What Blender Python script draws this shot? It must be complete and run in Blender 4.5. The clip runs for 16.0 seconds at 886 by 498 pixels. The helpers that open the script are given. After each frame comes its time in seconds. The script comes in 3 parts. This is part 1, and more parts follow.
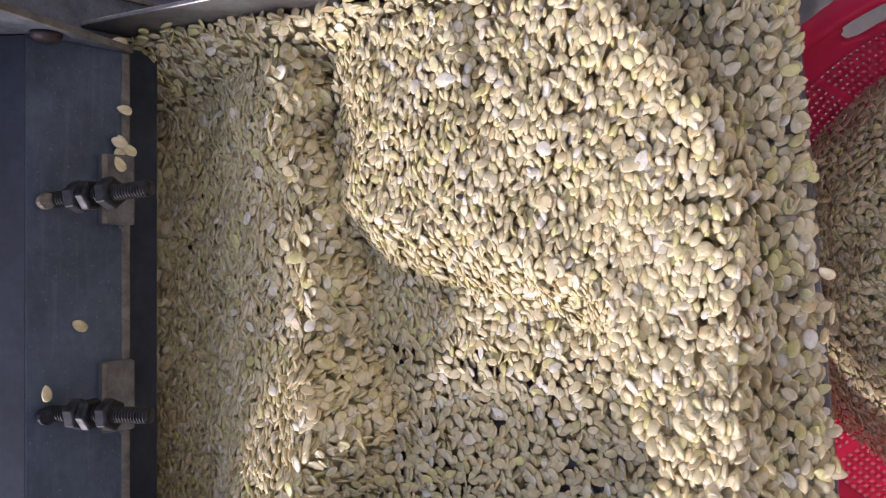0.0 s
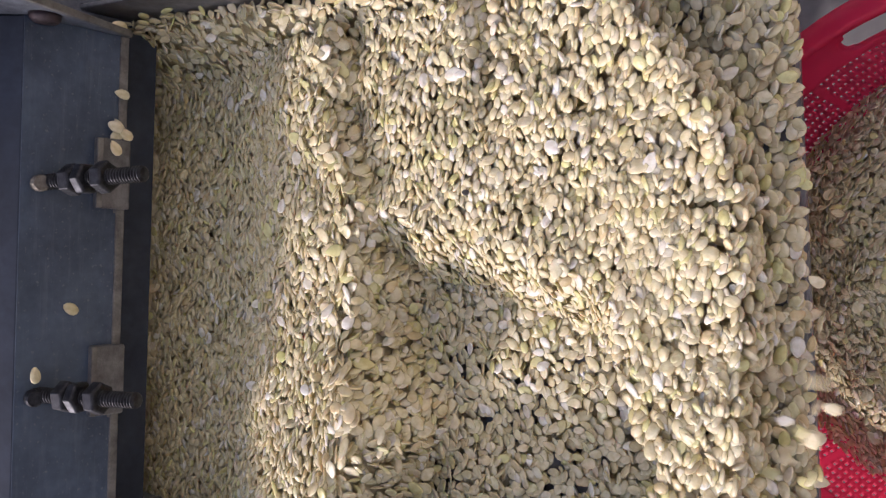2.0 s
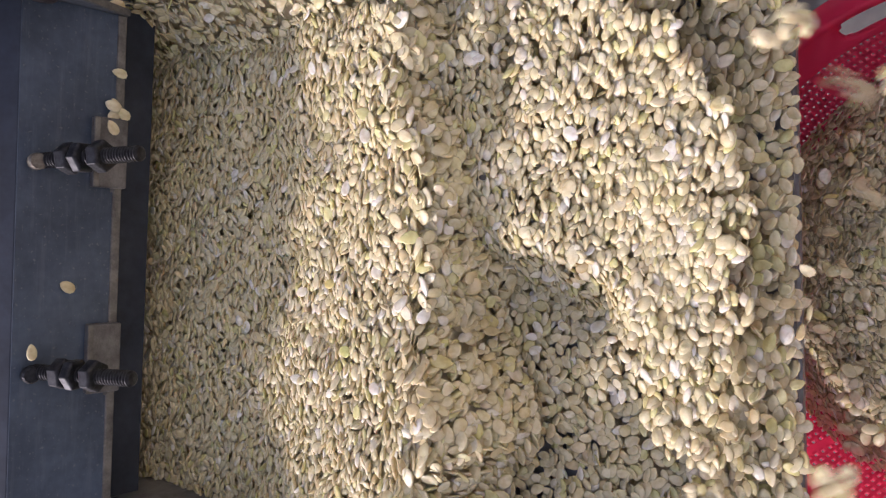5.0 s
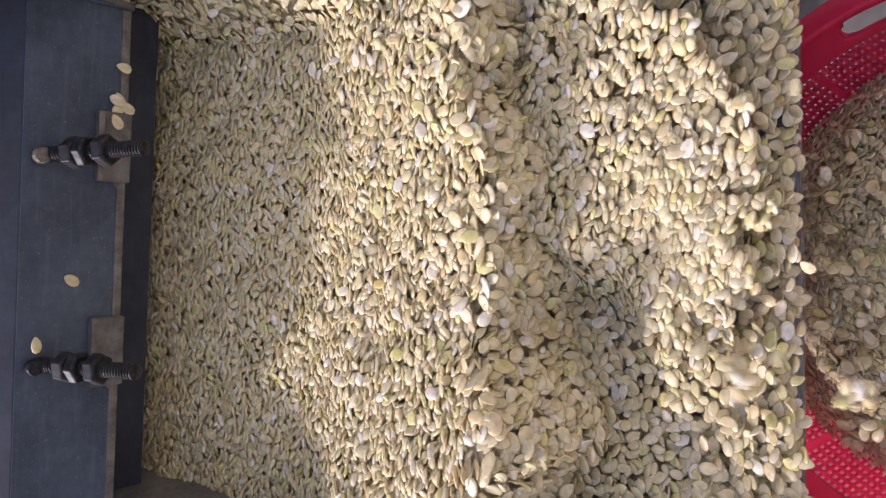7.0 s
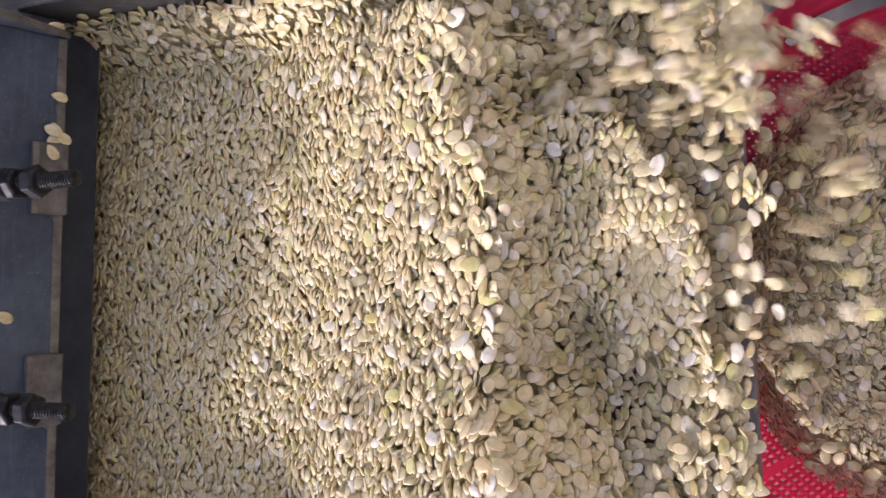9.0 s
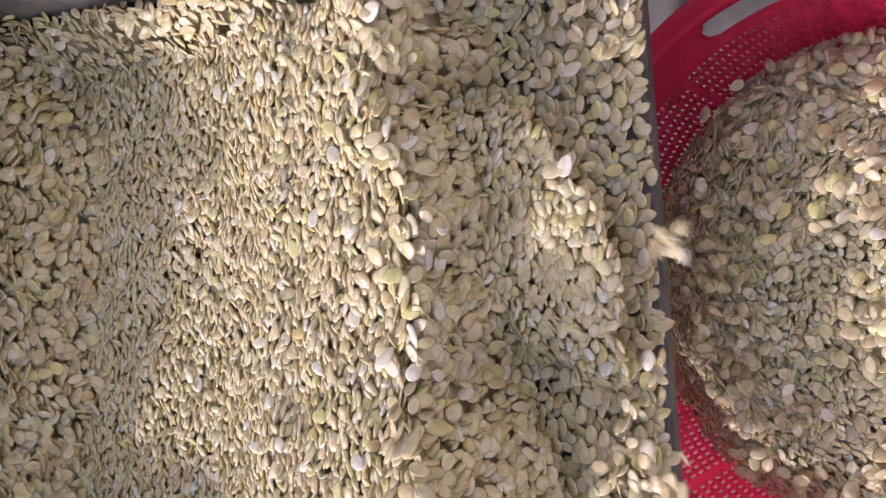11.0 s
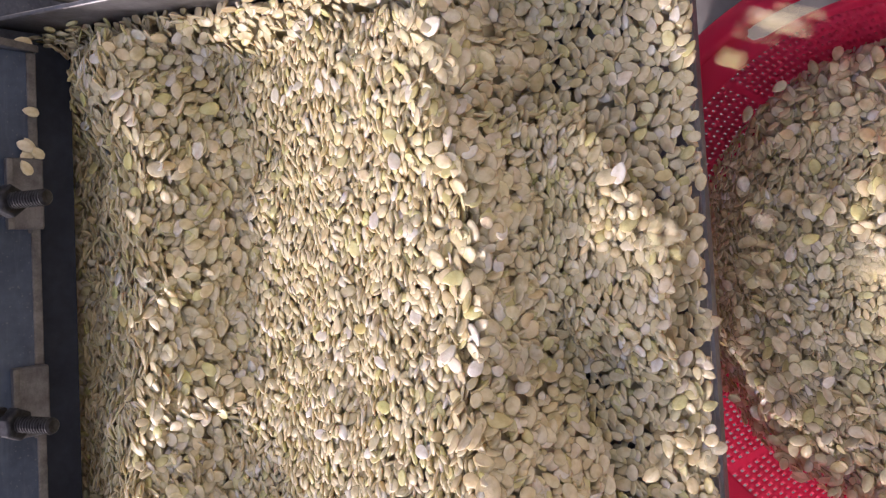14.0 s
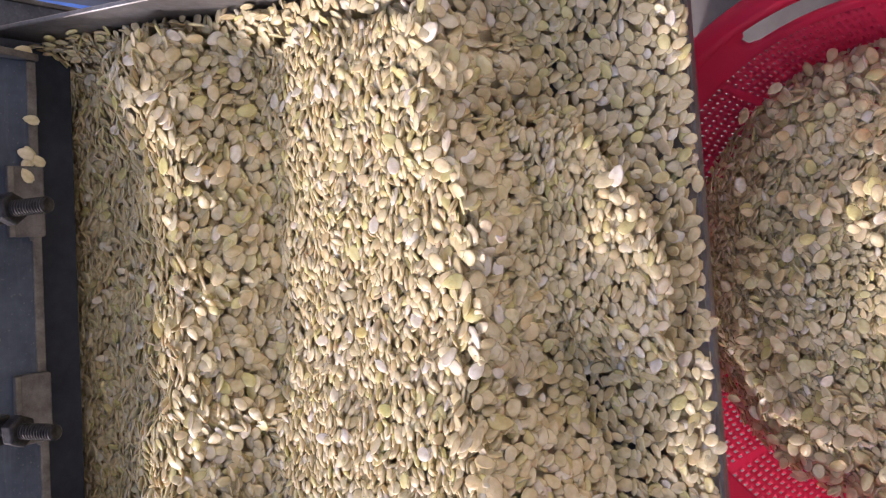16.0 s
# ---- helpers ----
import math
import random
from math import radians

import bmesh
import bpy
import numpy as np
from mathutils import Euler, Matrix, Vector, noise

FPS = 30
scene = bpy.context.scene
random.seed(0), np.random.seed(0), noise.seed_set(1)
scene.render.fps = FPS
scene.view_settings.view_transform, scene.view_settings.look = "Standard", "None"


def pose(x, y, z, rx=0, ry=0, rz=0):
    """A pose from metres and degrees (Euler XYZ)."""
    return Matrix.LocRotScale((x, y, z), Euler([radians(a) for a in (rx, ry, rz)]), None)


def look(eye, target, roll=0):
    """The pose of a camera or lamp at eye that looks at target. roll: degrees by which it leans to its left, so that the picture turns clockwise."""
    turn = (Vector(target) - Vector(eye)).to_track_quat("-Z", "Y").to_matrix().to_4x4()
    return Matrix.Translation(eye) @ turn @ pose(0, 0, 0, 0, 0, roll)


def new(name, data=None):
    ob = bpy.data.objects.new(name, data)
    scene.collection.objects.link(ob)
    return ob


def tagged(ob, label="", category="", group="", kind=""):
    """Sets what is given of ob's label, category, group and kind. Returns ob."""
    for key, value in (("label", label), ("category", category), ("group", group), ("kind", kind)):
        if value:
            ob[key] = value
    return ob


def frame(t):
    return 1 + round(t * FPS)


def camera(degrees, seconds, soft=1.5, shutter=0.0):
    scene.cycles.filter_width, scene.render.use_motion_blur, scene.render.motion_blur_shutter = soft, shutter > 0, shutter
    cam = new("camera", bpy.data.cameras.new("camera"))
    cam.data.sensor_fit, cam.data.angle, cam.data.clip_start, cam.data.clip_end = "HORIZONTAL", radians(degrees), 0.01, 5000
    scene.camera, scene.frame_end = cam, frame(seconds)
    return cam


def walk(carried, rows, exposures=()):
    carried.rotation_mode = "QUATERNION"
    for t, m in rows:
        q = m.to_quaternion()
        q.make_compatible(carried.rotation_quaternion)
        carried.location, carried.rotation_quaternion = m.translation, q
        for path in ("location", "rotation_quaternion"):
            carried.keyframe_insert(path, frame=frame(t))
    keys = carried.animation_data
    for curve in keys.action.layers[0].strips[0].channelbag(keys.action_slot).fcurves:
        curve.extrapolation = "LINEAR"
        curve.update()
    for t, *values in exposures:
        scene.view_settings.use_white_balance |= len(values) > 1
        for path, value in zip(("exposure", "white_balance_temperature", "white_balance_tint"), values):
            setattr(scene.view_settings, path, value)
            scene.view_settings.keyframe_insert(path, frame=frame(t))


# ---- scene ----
CAMROWS = [
    (0, pose(-0.0000, 0.0000, 0.5600, 0.00, 52.00, -90.00)),
    (0.5, pose(0.0001, -0.0009, 0.5579, 0.14, 52.16, -90.14)),
    (1, pose(0.0012, -0.0007, 0.5594, -0.05, 52.10, -90.13)),
    (1.5, pose(0.0004, -0.0015, 0.5575, 0.43, 52.03, -89.27)),
    (2, pose(0.0009, -0.0026, 0.5562, 1.99, 52.02, -86.89)),
    (2.5, pose(0.0001, -0.0048, 0.5566, 2.92, 52.03, -84.72)),
    (3, pose(-0.0016, -0.0054, 0.5561, 3.12, 52.07, -84.43)),
    (3.5, pose(0.0004, -0.0037, 0.5542, 2.55, 52.07, -85.34)),
    (4, pose(0.0009, -0.0044, 0.5541, 1.97, 51.97, -85.72)),
    (6.5, pose(0.0010, -0.0078, 0.5556, 1.97, 52.14, -85.11)),
    (7, pose(0.0006, -0.0070, 0.5573, 1.89, 52.03, -85.12)),
    (7.5, pose(-0.0013, -0.0057, 0.5591, 1.93, 51.98, -84.68)),
    (8, pose(0.0008, -0.0057, 0.5582, 2.33, 51.65, -85.10)),
    (8.5, pose(0.0024, -0.0105, 0.5568, 2.22, 51.02, -86.86)),
    (9, pose(0.0012, -0.0109, 0.5301, 2.01, 51.22, -87.40)),
    (9.2, pose(-0.0032, -0.0072, 0.5234, 1.60, 49.98, -88.87)),
    (11.3, pose(0.0135, -0.0300, 0.4870, -1.05, 51.16, -90.20)),
    (11.5, pose(0.0259, -0.0352, 0.4929, -2.11, 51.18, -88.99)),
    (12, pose(0.0301, -0.0511, 0.4970, -3.06, 53.03, -89.45)),
    (12.5, pose(0.0249, -0.0319, 0.5119, -3.03, 52.05, -89.73)),
    (13, pose(0.0221, -0.0284, 0.5162, -2.69, 52.17, -89.20)),
    (13.5, pose(0.0249, -0.0269, 0.5137, -2.70, 52.15, -89.62)),
    (14, pose(0.0231, -0.0268, 0.5140, -3.05, 52.03, -90.53)),
    (14.5, pose(0.0214, -0.0270, 0.5161, -2.81, 51.91, -89.98)),
    (15, pose(0.0243, -0.0284, 0.5140, -3.10, 51.95, -90.59)),
    (15.5, pose(0.0251, -0.0293, 0.5145, -3.53, 52.08, -91.19)),
    (16, pose(0.0230, -0.0285, 0.5160, -3.42, 51.90, -91.38)),
]
cam = camera(60, 16.0, soft=1.25, shutter=0.5)
walk(cam, CAMROWS, exposures=[(0, 0.61, 6080, 26), (9, 0.70, 6180, 29), (11.5, 0.57, 6130, 30), (13, 0.65, 6200, 30), (16, 0.71, 6380, 30)])

# ---- the chute's own frame: x across, y up the slope, z off the bed ----
SLOPE = 20.775
CHUTE = pose(0, 0.1828, 0.2580, SLOPE, 0, 0)
CH3 = CHUTE.to_3x3()

# ---- light ----
SUN_AZ, SUN_EL = -57.0, 26.5   # against the bed: sideways from the slope line, above the bed
travel = CH3 @ Vector((-math.sin(radians(SUN_AZ)) * math.cos(radians(SUN_EL)),
                       -math.cos(radians(SUN_AZ)) * math.cos(radians(SUN_EL)),
                       -math.sin(radians(SUN_EL))))
sun = new("sun", bpy.data.lights.new("sun", "SUN"))
sun.data.energy, sun.data.angle, sun.data.color = 2.20, radians(5.0), (1.0, 0.96, 0.90)
sun.matrix_world = look((0, 0, 3), Vector((0, 0, 3)) + travel)
world = bpy.data.worlds.new("sky")
scene.world = world
world.use_nodes = True
wn = world.node_tree
sky = wn.nodes.new("ShaderNodeTexSky")
sky.sky_type, sky.sun_disc = "NISHITA", False
sky.dust_density, sky.ozone_density = 2.2, 0.9
sky.sun_elevation = math.asin(-travel.z)
sky.sun_rotation = math.atan2(-travel.x, -travel.y)
wn.links.new(sky.outputs[0], wn.nodes["Background"].inputs[0])
wn.nodes["Background"].inputs[1].default_value = 0.15


# ---- materials ----
def nodes_of(name):
    m = bpy.data.materials.new(name)
    m.use_nodes = True
    t = m.node_tree
    return m, t, t.nodes["Principled BSDF"]


def add(t, kind, **inputs):
    n = t.nodes.new(kind)
    for k, v in inputs.items():
        n.inputs[k].default_value = v
    return n


def ramp(t, fac, stops):
    n = t.nodes.new("ShaderNodeValToRGB")
    e = n.color_ramp.elements
    while len(e) < len(stops):
        e.new(0.5)
    for el, (p, c) in zip(e, stops):
        el.position, el.color = p, (*c, 1)
    t.links.new(fac, n.inputs[0])
    return n


def bumped(t, b, height, strength, distance):
    n = add(t, "ShaderNodeBump", Strength=strength, Distance=distance)
    t.links.new(height, n.inputs["Height"])
    t.links.new(n.outputs[0], b.inputs["Normal"])


def mixed(t, fac, a, c, mode="MIX"):
    n = t.nodes.new("ShaderNodeMix")
    n.data_type, n.blend_type = "RGBA", mode
    for v, i in ((fac, 0), (a, 6), (c, 7)):
        if isinstance(v, (int, float)):
            n.inputs[i].default_value = v
        elif isinstance(v, tuple):
            n.inputs[i].default_value = (*v, 1)
        else:
            t.links.new(v, n.inputs[i])
    return n.outputs[2]


def seed_material(name, stops):
    m, t, b = nodes_of(name)
    geo, info = t.nodes.new("ShaderNodeNewGeometry"), t.nodes.new("ShaderNodeObjectInfo")
    s = t.nodes.new("ShaderNodeMath")
    s.operation = "ADD"
    t.links.new(geo.outputs["Random Per Island"], s.inputs[0])
    t.links.new(info.outputs["Random"], s.inputs[1])
    fr = t.nodes.new("ShaderNodeMath")
    fr.operation = "FRACT"
    t.links.new(s.outputs[0], fr.inputs[0])
    col = ramp(t, fr.outputs[0], stops)
    co = t.nodes.new("ShaderNodeTexCoord")
    n1 = add(t, "ShaderNodeTexNoise", Scale=260.0, Detail=3.0)
    t.links.new(co.outputs["Object"], n1.inputs["Vector"])
    mott = ramp(t, n1.outputs[0], [(0.32, (0.72, 0.66, 0.52)), (0.6, (1, 1, 1))])
    t.links.new(mixed(t, 0.7, col.outputs[0], mott.outputs[0], "MULTIPLY"), b.inputs["Base Color"])
    n2 = add(t, "ShaderNodeTexNoise", Scale=900.0, Detail=2.0)
    t.links.new(co.outputs["Object"], n2.inputs["Vector"])
    bumped(t, b, n2.outputs[0], 0.35, 0.0006)
    b.inputs["Roughness"].default_value = 0.40
    b.inputs["Coat Weight"].default_value = 0.22
    b.inputs["Coat Roughness"].default_value = 0.28
    b.inputs["Specular IOR Level"].default_value = 0.4
    b.inputs["Subsurface Weight"].default_value = 0.16
    b.inputs["Subsurface Radius"].default_value = (1.0, 0.62, 0.30)
    b.inputs["Subsurface Scale"].default_value = 0.0025
    return m


SEED = seed_material("seed_kernel", [(0.0, (0.63, 0.505, 0.27)), (0.15, (0.70, 0.61, 0.385)), (0.38, (0.66, 0.575, 0.34)),
                                     (0.56, (0.59, 0.515, 0.30)), (0.70, (0.72, 0.645, 0.45)), (0.82, (0.63, 0.59, 0.25)),
                                     (0.90, (0.57, 0.455, 0.25)), (0.965, (0.77, 0.72, 0.59))])


def steel(name, base, rough, stain, scale=30.0, metallic=0.75, dust=0.0):
    m, t, b = nodes_of(name)
    co = t.nodes.new("ShaderNodeTexCoord")
    n1 = add(t, "ShaderNodeTexNoise", Scale=scale, Detail=6.0, Roughness=0.65)
    t.links.new(co.outputs["Object"], n1.inputs["Vector"])
    n2 = add(t, "ShaderNodeTexNoise", Scale=scale * 12, Detail=3.0)
    t.links.new(co.outputs["Object"], n2.inputs["Vector"])
    c1 = ramp(t, n1.outputs[0], [(0.35, stain), (0.62, base)])
    c2 = ramp(t, n2.outputs[0], [(0.3, (0.75, 0.75, 0.75)), (0.7, (1, 1, 1))])
    colour = mixed(t, 0.8, c1.outputs[0], c2.outputs[0], "MULTIPLY")
    if dust:
        n3 = add(t, "ShaderNodeTexNoise", Scale=420.0, Detail=2.0)
        t.links.new(co.outputs["Object"], n3.inputs["Vector"])
        specks = ramp(t, n3.outputs[0], [(0.64, (0, 0, 0)), (0.72, (dust, dust, dust))])
        colour = mixed(t, specks.outputs[0], colour, (0.34, 0.33, 0.30))
        long = t.nodes.new("ShaderNodeMapping")
        long.inputs["Scale"].default_value = (14.0, 160.0, 160.0)
        t.links.new(co.outputs["Object"], long.inputs["Vector"])
        n4 = add(t, "ShaderNodeTexNoise", Scale=1.0, Detail=4.0, Roughness=0.7)
        t.links.new(long.outputs[0], n4.inputs["Vector"])
        streaks = ramp(t, n4.outputs[0], [(0.52, (0, 0, 0)), (0.74, (dust * 0.7, dust * 0.7, dust * 0.7))])
        colour = mixed(t, streaks.outputs[0], colour, (0.26, 0.29, 0.33))
    t.links.new(colour, b.inputs["Base Color"])
    r = ramp(t, n1.outputs[0], [(0.3, (rough + 0.2,) * 3), (0.7, (rough,) * 3)])
    t.links.new(r.outputs[0], b.inputs["Roughness"])
    b.inputs["Metallic"].default_value = metallic
    bumped(t, b, n2.outputs[0], 0.15, 0.0008)
    return m


STEEL_DARK = steel("dark_painted_steel", (0.082, 0.112, 0.155), 0.40, (0.042, 0.058, 0.084), 14, 0.3, dust=0.22)
STEEL_GREY = steel("worn_sheet_steel", (0.34, 0.34, 0.34), 0.38, (0.2, 0.19, 0.18), 22, 0.7)
STEEL_EDGE = steel("bare_steel_edge", (0.22, 0.205, 0.175), 0.5, (0.10, 0.092, 0.078), 60, 0.35)
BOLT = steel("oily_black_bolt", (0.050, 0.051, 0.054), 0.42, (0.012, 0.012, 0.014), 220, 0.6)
SHEET = steel("scratched_blue_grey_sheet", (0.17, 0.185, 0.21), 0.5, (0.09, 0.10, 0.115), 45, 0.3, dust=0.25)
# darker copy of the plate steel, with shade put into its colour
STEEL_SHADED = steel("shaded_plate_steel", (0.034, 0.042, 0.058), 0.6, (0.02, 0.025, 0.034), 18, 0.1)
LUG = steel("greyed_lug_steel", (0.19, 0.18, 0.165), 0.5, (0.10, 0.092, 0.08), 90, 0.35)
BOLT_WORN = steel("worn_bolt_end", (0.30, 0.27, 0.21), 0.45, (0.12, 0.1, 0.08), 200, 0.6)
RUST = steel("rusty_bolt_head", (0.055, 0.036, 0.036), 0.5, (0.02, 0.014, 0.016), 150, 0.4)
CONCRETE = steel("concrete_floor", (0.21, 0.20, 0.185), 0.85, (0.13, 0.122, 0.115), 6, 0.0)
BLUE = steel("blue_paint", (0.02, 0.12, 0.45), 0.4, (0.015, 0.07, 0.3), 20, 0.0)
BOUNCE = steel("pale_bounce_wall", (0.70, 0.69, 0.68), 0.9, (0.60, 0.59, 0.58), 3, 0.0)
BODY = steel("machine_paint", (0.03, 0.05, 0.10), 0.45, (0.02, 0.03, 0.06), 10, 0.2)


def plastic():
    m, t, b = nodes_of("red_plastic")
    co = t.nodes.new("ShaderNodeTexCoord")
    n1 = add(t, "ShaderNodeTexNoise", Scale=35.0, Detail=5.0)
    t.links.new(co.outputs["Object"], n1.inputs["Vector"])
    c = ramp(t, n1.outputs[0], [(0.3, (0.45, 0.016, 0.060)), (0.65, (0.56, 0.028, 0.094))])
    t.links.new(c.outputs[0], b.inputs["Base Color"])
    b.inputs["Roughness"].default_value = 0.5
    tr = t.nodes.new("ShaderNodeBsdfTranslucent")
    tr.inputs[0].default_value = (0.86, 0.19, 0.30, 1)
    mx = t.nodes.new("ShaderNodeMixShader")
    mx.inputs[0].default_value = 0.64
    t.links.new(b.outputs[0], mx.inputs[1])
    t.links.new(tr.outputs[0], mx.inputs[2])
    t.links.new(mx.outputs[0], t.nodes["Material Output"].inputs[0])
    return m


RED = plastic()


# ---- mesh helpers ----
def mesh_of(name, verts, faces, mat, smooth=False):
    me = bpy.data.meshes.new(name)
    me.from_pydata([tuple(v) for v in verts], [], [tuple(f) for f in faces])
    if smooth:
        me.polygons.foreach_set("use_smooth", [True] * len(me.polygons))
    me.materials.append(mat)
    me.update()
    return me


def part(name, bm, mat, parent=None, label="", m=None, smooth=False):
    me = bpy.data.meshes.new(name)
    if smooth:
        for f in bm.faces:
            f.smooth = True
    bm.to_mesh(me)
    bm.free()
    me.materials.append(mat)
    ob = new(name, me)
    if parent:
        ob.parent = parent
    if m is not None:
        ob.matrix_basis = m
    if label:
        tagged(ob, label)
    return ob


def box(lo, hi, bevel=0.0, bm=None):
    bm = bm or bmesh.new()
    r = bmesh.ops.create_cube(bm, size=1)
    for v in r["verts"]:
        v.co = Vector([lo[i] + (v.co[i] + 0.5) * (hi[i] - lo[i]) for i in range(3)])
    if bevel:
        bmesh.ops.bevel(bm, geom=[e for e in bm.edges if e.verts[0] in set(r["verts"])], offset=bevel, segments=2, affect="EDGES", profile=0.5)
    return bm


def lathe(profile, seg, bm=None, close=False):
    """Turns (radius, height) pairs round z."""
    bm = bm or bmesh.new()
    rings = []
    for r, z in profile:
        rings.append([bm.verts.new((r * math.cos(2 * math.pi * i / seg), r * math.sin(2 * math.pi * i / seg), z)) for i in range(seg)])
    for a, b in zip(rings, rings[1:]):
        for i in range(seg):
            bm.faces.new((a[i], a[(i + 1) % seg], b[(i + 1) % seg], b[i]))
    if close:
        bm.faces.new(list(reversed(rings[0])))
        bm.faces.new(rings[-1])
    return bm


# ---- seeds ----
def seed_template(seg, belly, flat, point, fine=True, wide=0.325, flat_faced=False):
    """One kernel about 1 long: x along it, z its flat normal; pointed at one end. All triangles."""
    if flat_faced:
        prof = [(0.80, 0.93 * belly), (0.965, 0.52 * belly), (1.0, -0.1 * flat), (0.84, -0.9 * flat)]
    elif fine:
        prof = [(0.62, 0.84 * belly), (0.93, 0.36 * belly), (1.0, 0.0), (0.70, -0.75 * flat)]
    else:
        prof = [(0.72, 0.72 * belly), (1.0, 0.0), (0.70, -0.75 * flat)]
    v = [(0.0, 0.0, belly)]
    for r, z in prof:
        for i in range(seg):
            a = 2 * math.pi * i / seg
            c, s = math.cos(a), math.sin(a)
            v.append((0.5 * r * c + (0.035 * r * point if c > 0.9 else 0), wide * r * s * (1 - 0.16 * point * c), z))
    v.append((0.0, 0.0, -flat))
    f = [(0, 1 + i, 1 + (i + 1) % seg) for i in range(seg)]
    for k in range(len(prof) - 1):
        a, b = 1 + k * seg, 1 + (k + 1) * seg
        for i in range(seg):
            n = (i + 1) % seg
            f += [(a + i, b + i, b + n), (a + i, b + n, a + n)]
    a, e = 1 + (len(prof) - 1) * seg, len(v) - 1
    f += [(e, a + (i + 1) % seg, a + i) for i in range(seg)]
    return np.array(v), np.array(f)


LENGTH = 0.0098
PLUMP = [seed_template(9, 0.17, 0.165, 0.8, wide=0.365), seed_template(9, 0.20, 0.10, 0.5, wide=0.375), seed_template(9, 0.145, 0.14, 1.1, wide=0.35)]
THIN = [seed_template(11, 0.085, 0.07, 1.0, wide=0.33, flat_faced=True), seed_template(11, 0.11, 0.03, 0.6, wide=0.36), seed_template(10, 0.075, 0.06, 1.3, wide=0.34, flat_faced=True)]
COARSE = [seed_template(7, 0.155, 0.15, 1.0, False), seed_template(7, 0.18, 0.08, 0.6, False)]
SEED_MESHES = [mesh_of("seed", tv * LENGTH, tf.tolist(), SEED, True) for tv, tf in THIN]
LOOSE_MESHES = [mesh_of("seed", tv * LENGTH * 0.84, tf.tolist(), SEED, True) for tv, tf in THIN]
PLUMP_MESHES = [mesh_of("seed", tv * LENGTH, tf.tolist(), SEED, True) for tv, tf in PLUMP]


def turns(rng, n, style, across=0.0):
    """Axes of n kernels: how they lie on a bed whose normal is z and whose slope runs along y."""
    stand = rng.random(n) < {"stand": 0.86, "mixed": 0.5, "flat": 0.10}[style]
    yaw = np.where(stand, across + rng.normal(0, 0.45, n), rng.uniform(-math.pi, math.pi, n))
    yaw = np.where(rng.random(n) < 0.5, yaw + math.pi, yaw)
    tilt = np.where(stand, np.clip(rng.normal(0.57, 0.30, n), 0.05, 1.30), rng.normal(0.36, 0.15, n))
    flip = np.where(rng.random(n) < 0.5, 1.0, -1.0)
    pitch = rng.normal(0, 0.22, n) + np.where(stand, rng.normal(0, 0.3, n), 0)
    lx = np.stack([np.cos(yaw) * np.cos(pitch), np.sin(yaw) * np.cos(pitch), np.sin(pitch)], 1)
    up = np.stack([np.zeros(n), np.sin(tilt), np.cos(tilt)], 1)
    nz = up - lx * np.sum(up * lx, 1)[:, None]
    nz /= np.linalg.norm(nz, axis=1)[:, None]
    nz *= flip[:, None]
    ly = np.cross(nz, lx)
    return np.stack([lx, ly, nz], 2)


def lattice(rng, x0, x1, y0, y1, dx, dy):
    xs, ys = np.arange(x0, x1, dx), np.arange(y0, y1, dy)
    gx, gy = np.meshgrid(xs, ys)
    gx = gx + (np.arange(len(ys)) % 2)[:, None] * dx * 0.5
    p = np.stack([gx.ravel(), gy.ravel()], 1)
    return p + rng.uniform(-0.48, 0.48, p.shape) * (dx, dy)


def joined_seeds(name, rng, sets, mat):
    """Many kernels as one mesh; sets: positions, turns, sizes, templates."""
    vs, fs, base = [], [], 0
    for pos, rot, size, forms in sets:
        kind = rng.integers(0, len(forms), len(pos))
        for k, (tv, tf) in enumerate(forms):
            idx = np.nonzero(kind == k)[0]
            if not len(idx):
                continue
            v = np.einsum("nij,vj->nvi", rot[idx], tv) * (size[idx] * LENGTH)[:, None, None] + pos[idx][:, None, :]
            vs.append(v.reshape(-1, 3))
            fs.append((tf[None] + (base + np.arange(len(idx)) * len(tv))[:, None, None]).reshape(-1, 3))
            base += len(idx) * len(tv)
    v, f = np.concatenate(vs), np.concatenate(fs)
    me = bpy.data.meshes.new(name)
    me.vertices.add(len(v))
    me.vertices.foreach_set("co", v.ravel())
    me.loops.add(f.size)
    me.loops.foreach_set("vertex_index", f.ravel().astype(np.int32))
    me.polygons.add(len(f))
    me.polygons.foreach_set("loop_start", np.arange(0, f.size, 3, dtype=np.int32))
    me.update(calc_edges=True)
    me.polygons.foreach_set("use_smooth", np.ones(len(f), bool))
    me.materials.append(mat)
    return me


def wave(x, y, seed, size, amp):
    return amp * (np.sin(x / size * 6.1 + seed) * np.cos(y / size * 5.3 + 1.7 * seed) + 0.6 * np.sin((x + y) / size * 9.7 + 2.1 * seed))


def smooth(v):
    v = np.clip(v, 0, 1)
    return v * v * (3 - 2 * v)


